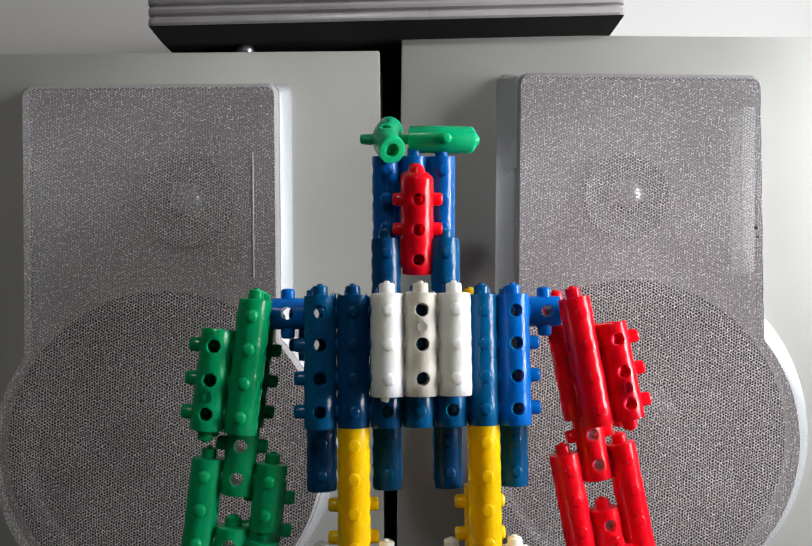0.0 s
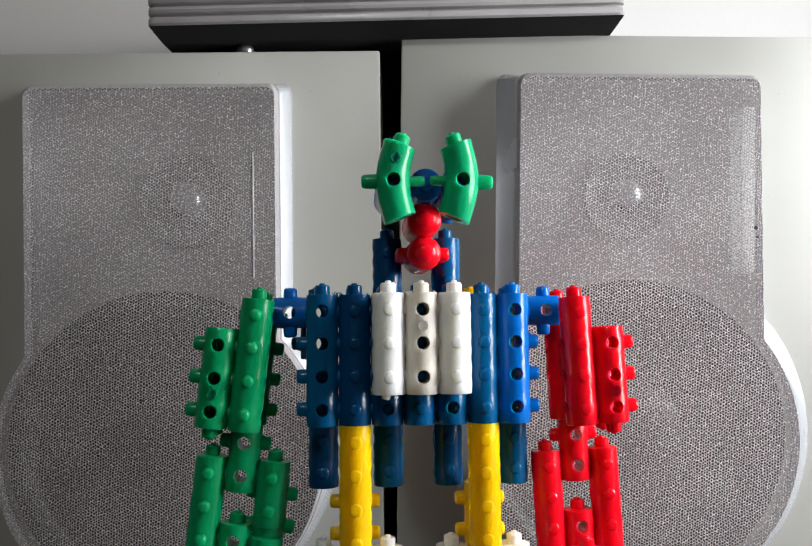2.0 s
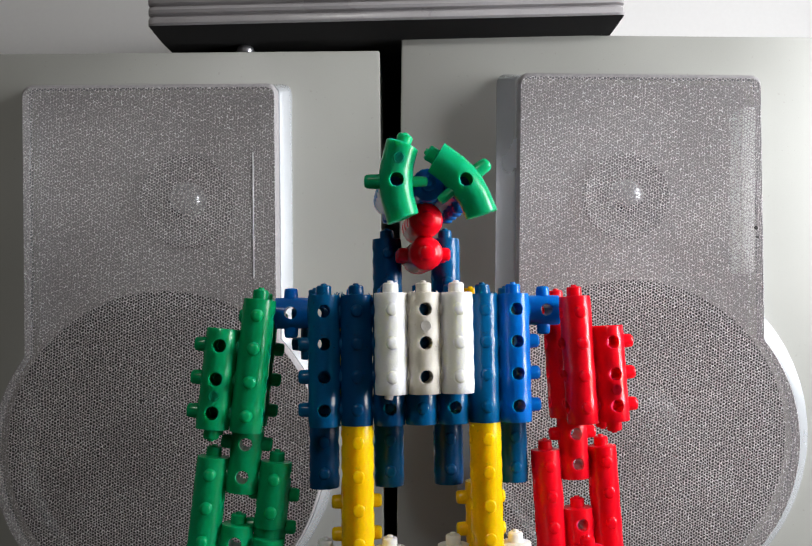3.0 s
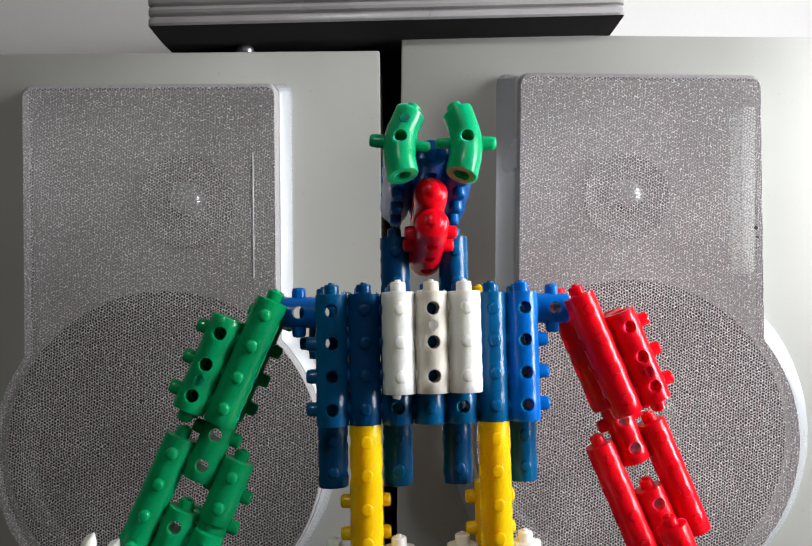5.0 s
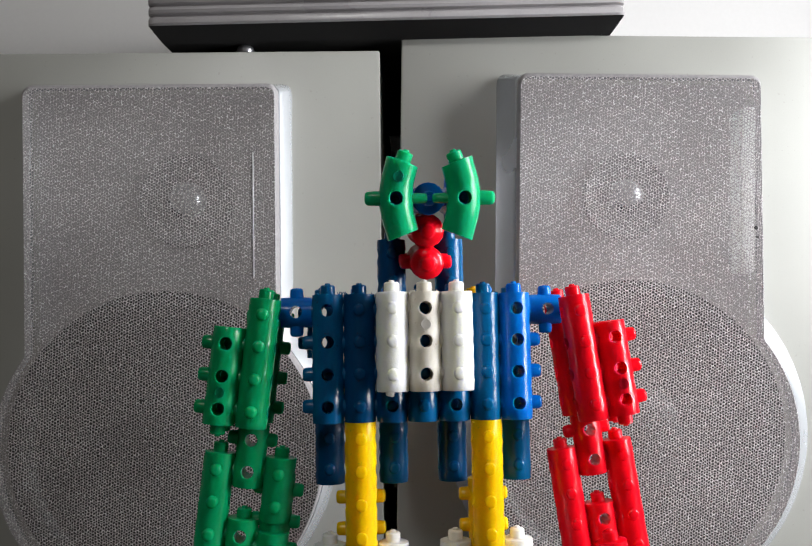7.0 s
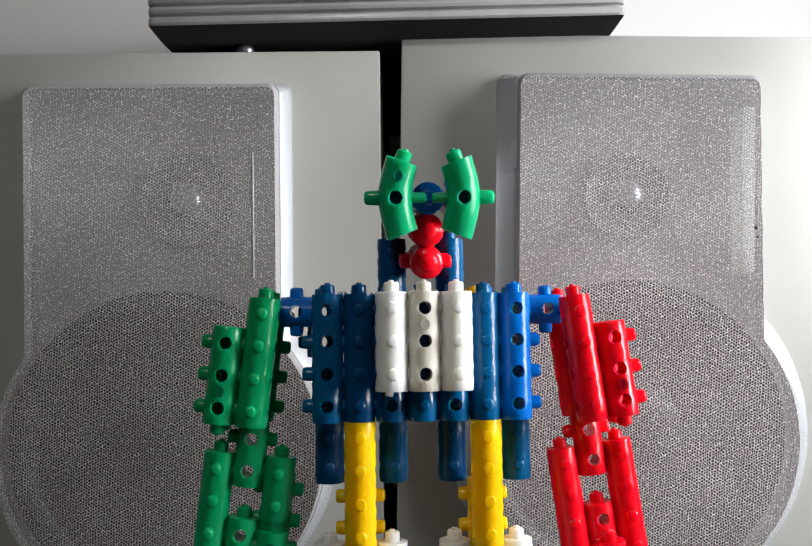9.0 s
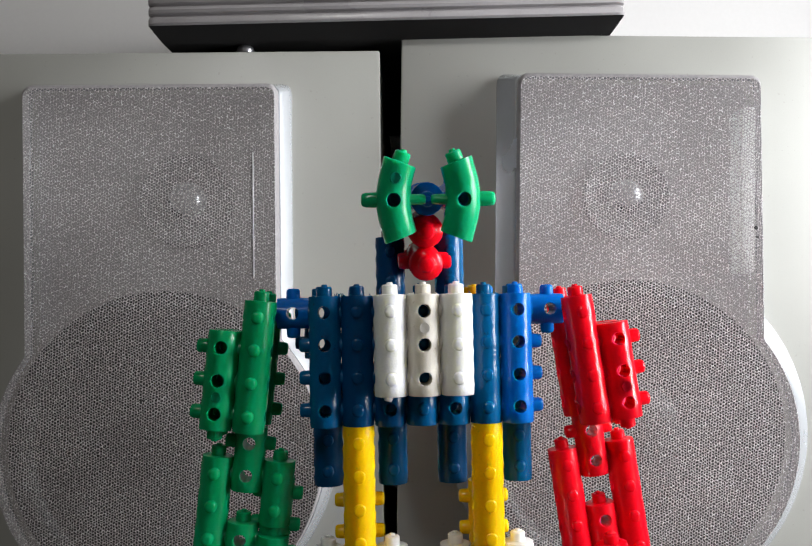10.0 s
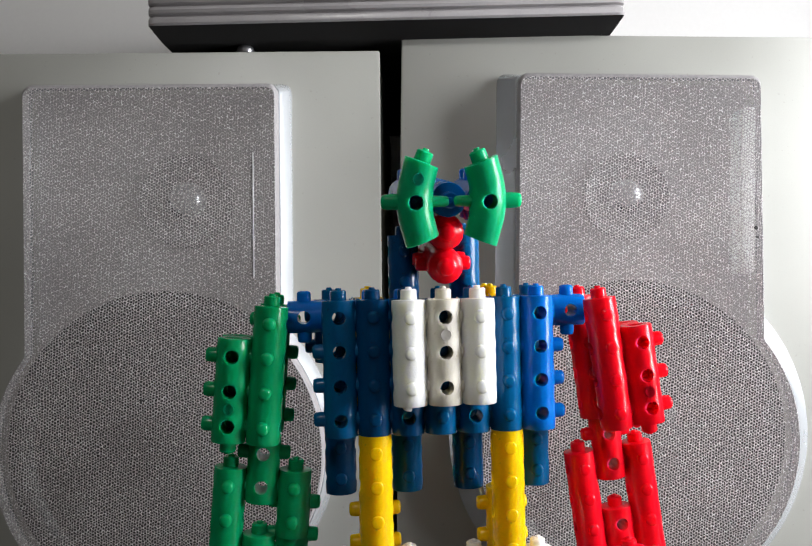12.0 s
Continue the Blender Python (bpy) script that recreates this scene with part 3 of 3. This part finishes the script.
room()
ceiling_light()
table()
speaker("light grey loudspeaker with a keyhole-shaped mesh grille", -0.237, -0.0125, 0.3026, (-0.186, -0.0625, 0.282, -0.1215, 0.1014, 0.0808), (4e-3, 5e-3, 3e-3, 5e-3), -0.5, BEZEL, (-0.110, 0.2262, 0.024), (-0.0738, 0.0007, 0.187, 0.248), 0.0, ((-0.129, 0.1283, 0.0009), (-0.155, 0.118, 0.0005)))
speaker("light grey loudspeaker with a keyhole-shaped metal grille", -0.0034, 0.228, 0.3113, (0.0542, 0.1717, 0.287, 0.1134, 0.1085, 0.0793), (9e-3, 7e-3, 3e-3, 11.5e-3), 0.55, BEZEL, (0.1107, 0.2285, 0.022), (0.1665, 0.0075, 0.190, 0.272), 0.003, ((0.1695, 0.2125, 0.0011), (0.1702, 0.208, 0.0007)))
player()
ROBOT, TORSO, HEAD, EYES, ARMS = robot()


# ---- how the toy moves ----
def motions():
    body = [(0, 4.3, -2.9, 175.7, -4.8, -0.3, 4.6),
            (0.5, 3.8, 0.2, 175.7, -4.6, -0.5, 4.4),
            (1, 4.8, 0.4, 175.8, -4.9, -0.3, 4.3),
            (1.5, 4.8, 0.7, 175.9, -4.4, -0.3, 4.1),
            (2, 4.6, 1.4, 175.8, -4.7, -0.3, 4.7),
            (2.5, 4.7, 2.2, 175.7, -4.8, -0.4, 4.7),
            (3, 5.2, 1.5, 175.8, -4.7, -0.4, 5.9),
            (5, 8.1, 0.4, 176.3, -4.4, -0.8, 5),
            (5.5, 8.7, -0.4, 176.1, -5.1, -0.8, 4.4),
            (6, 9.7, 0.2, 176, -5.3, -0.5, 6.2),
            (6.5, 5.9, 6.5, 176, -4.9, -0.7, 4),
            (7, 6, 7.4, 175.9, -5.1, -0.6, 3.8),
            (9, 5.9, 7.2, 176, -4.8, -0.5, 3.4),
            (9.5, 5.9, 7.2, 176, -4.8, -0.5, 3.4),
            (10, 5.5, 0.8, 175.7, -2.8, -0.9, 3.4),
            (10.1, 3.6, -17.2, 174.1, 3.8, -1.9, 4.1),
            (10.2, 2.8, -25.6, 172.2, 5, -2.6, 5.1),
            (10.3, 7.2, -22, 173.8, 5.7, -2, 6.9),
            (10.4, 7.9, -13.7, 175.3, 2.4, -1.4, 7),
            (10.5, 7.4, -0.5, 175.9, -4.6, -1, 4.9),
            (10.6, 6.8, -15.2, 174.5, 1.5, -1.8, 6.4),
            (10.7, 9.6, -44, 169.4, 12.5, -3.4, 6.8),
            (10.8, 8.8, -53.8, 165.3, 14.7, -3.2, 6.2),
            (10.9, 12.7, -36.2, 170.8, 9.2, -2.8, 4.7),
            (11, 12.3, -22.3, 173.2, 3.8, -2.3, 3.2),
            (11.1, 13.5, -16.2, 174.7, 1.6, -2, 3.7),
            (11.2, 13.6, -16.6, 175.2, 2.9, -1.8, 3.3),
            (11.3, 13.5, -16.6, 175, 2.4, -2, 3.8),
            (11.4, 11.8, -33.6, 171.7, 7.6, -2.7, 3.6),
            (11.5, 11.9, -54.1, 165.2, 14.6, -3.3, 6.6),
            (11.6, 11, -65.5, 161.7, 17.3, -3.8, 4.8),
            (11.7, 13.4, -31, 171.5, 6.6, -2.2, 6.8),
            (11.8, 11.9, -14.4, 174.9, 2.8, -1.7, 5.4),
            (11.9, 11.9, -12.4, 175.4, 1.2, -1.7, 5.2),
            (12, 11.8, -11.1, 174.9, -0.3, -1.3, 5.5)]
    walk(ROBOT, [(t, pose(x / 1000, y / 1000, z / 1000, rx, ry, rz) @ pose(0, 0, -HIP)) for t, x, y, z, rx, ry, rz in body])
    head = [(0, 79),
            (0.1, 86),
            (0.2, 24),
            (0.3, -9),
            (0.4, 14),
            (0.5, 75),
            (0.6, 88),
            (0.7, 17),
            (0.8, -9),
            (0.9, -2),
            (1, -1.5),
            (1.5, -2),
            (2, -2.4),
            (3.2, -2.4),
            (4.8, 68),
            (4.9, 84),
            (5, 17),
            (5.1, 2),
            (5.2, -6),
            (5.4, -8),
            (5.5, -9),
            (5.6, -6),
            (6, -5.5),
            (6.2, -5),
            (6.3, -7),
            (6.4, -4),
            (6.5, -0.2),
            (6.6, 3),
            (6.7, 65),
            (6.8, 88),
            (6.9, 16),
            (7, -9),
            (7.1, 65),
            (7.2, 88),
            (8, 42),
            (8.8, -8.7),
            (10, -9),
            (10.5, -9),
            (10.8, -10.8),
            (11, -9.7),
            (11.5, -11.6),
            (12, -8.9)]
    walk(HEAD, [(t, pose(0.22 * U, 2.06 * U, 1.86 * U, 0, 0, -1.5) @ pose(0, 0, 0, -a, 0, 0)) for t, a in head])
    for s, rolls in ((-1, [(0, 0),
            (0.2, 0),
            (0.4, 0),
            (0.5, 0),
            (0.7, 0),
            (4.9, 0),
            (5, 8),
            (5.1, 0),
            (5.4, 0),
            (5.5, 25),
            (5.6, 60),
            (5.7, 20),
            (5.8, -28),
            (5.9, -10),
            (6, 0),
            (12, 0)]), (1, [(0, 85),
            (0.3, 80),
            (0.8, 72),
            (1.2, 68),
            (1.3, 30),
            (1.4, -20),
            (1.5, -32),
            (1.6, -35),
            (1.7, -25),
            (1.8, -8),
            (1.9, 0),
            (2, 2),
            (2.1, 10),
            (2.3, 20),
            (2.4, 30),
            (2.5, 22),
            (2.6, 15),
            (2.7, 0),
            (2.8, -15),
            (2.9, -25),
            (3, -38),
            (3.2, -30),
            (4.8, 0),
            (12, 0)])):
        turned = 180 if s < 0 else 0
        nods = {0: 24, 0.5: 20} if s < 0 else {}
        walk(EYES[s], [(t, pose(s * U, -4.1 * U, 2 * U, nods.get(t, 0), a, 0) @ pose(0, 0, 0, 0, 0, turned)) for t, a in rolls])
    for s, swings in ((-1, [(0, 6.5),
            (0.2, 8),
            (0.3, 9),
            (0.4, 17),
            (0.5, 14.5),
            (0.6, 7),
            (0.8, 6.5),
            (0.9, 8),
            (1, 19.5),
            (1.1, 15),
            (1.2, 6.5),
            (3.2, 6.3),
            (4.9, 6.5),
            (5, 24),
            (5.1, 12),
            (5.2, 18),
            (5.3, 31),
            (5.4, 9),
            (5.5, 6.5),
            (6.1, 6.5),
            (6.2, 38),
            (6.3, 7),
            (9.9, 6.3),
            (10.5, 5.5),
            (11, 4.5),
            (12, 5)]), (1, [(0, 9.5),
            (0.2, 10),
            (0.3, 10),
            (0.4, 18.5),
            (0.5, 16.5),
            (0.6, 9.5),
            (0.7, 7.5),
            (0.8, 2.6),
            (0.9, 5),
            (1, 16),
            (1.1, 11.5),
            (1.2, 2.5),
            (3.2, 2.3),
            (4.9, 5),
            (5, 21.5),
            (5.1, 10.5),
            (5.2, 16.5),
            (5.3, 27.5),
            (5.4, 9.5),
            (5.5, 8.5),
            (6.1, 8.5),
            (6.2, 36.5),
            (6.3, 8),
            (9.9, 7.5),
            (10.5, 7.5),
            (11, 7),
            (12, 7)])):
        walk(ARMS[s], [(t, pose(s * 5 * U, -0.1 * U, -0.11 * U, 0, -s * a, 0)) for t, a in swings])


motions()
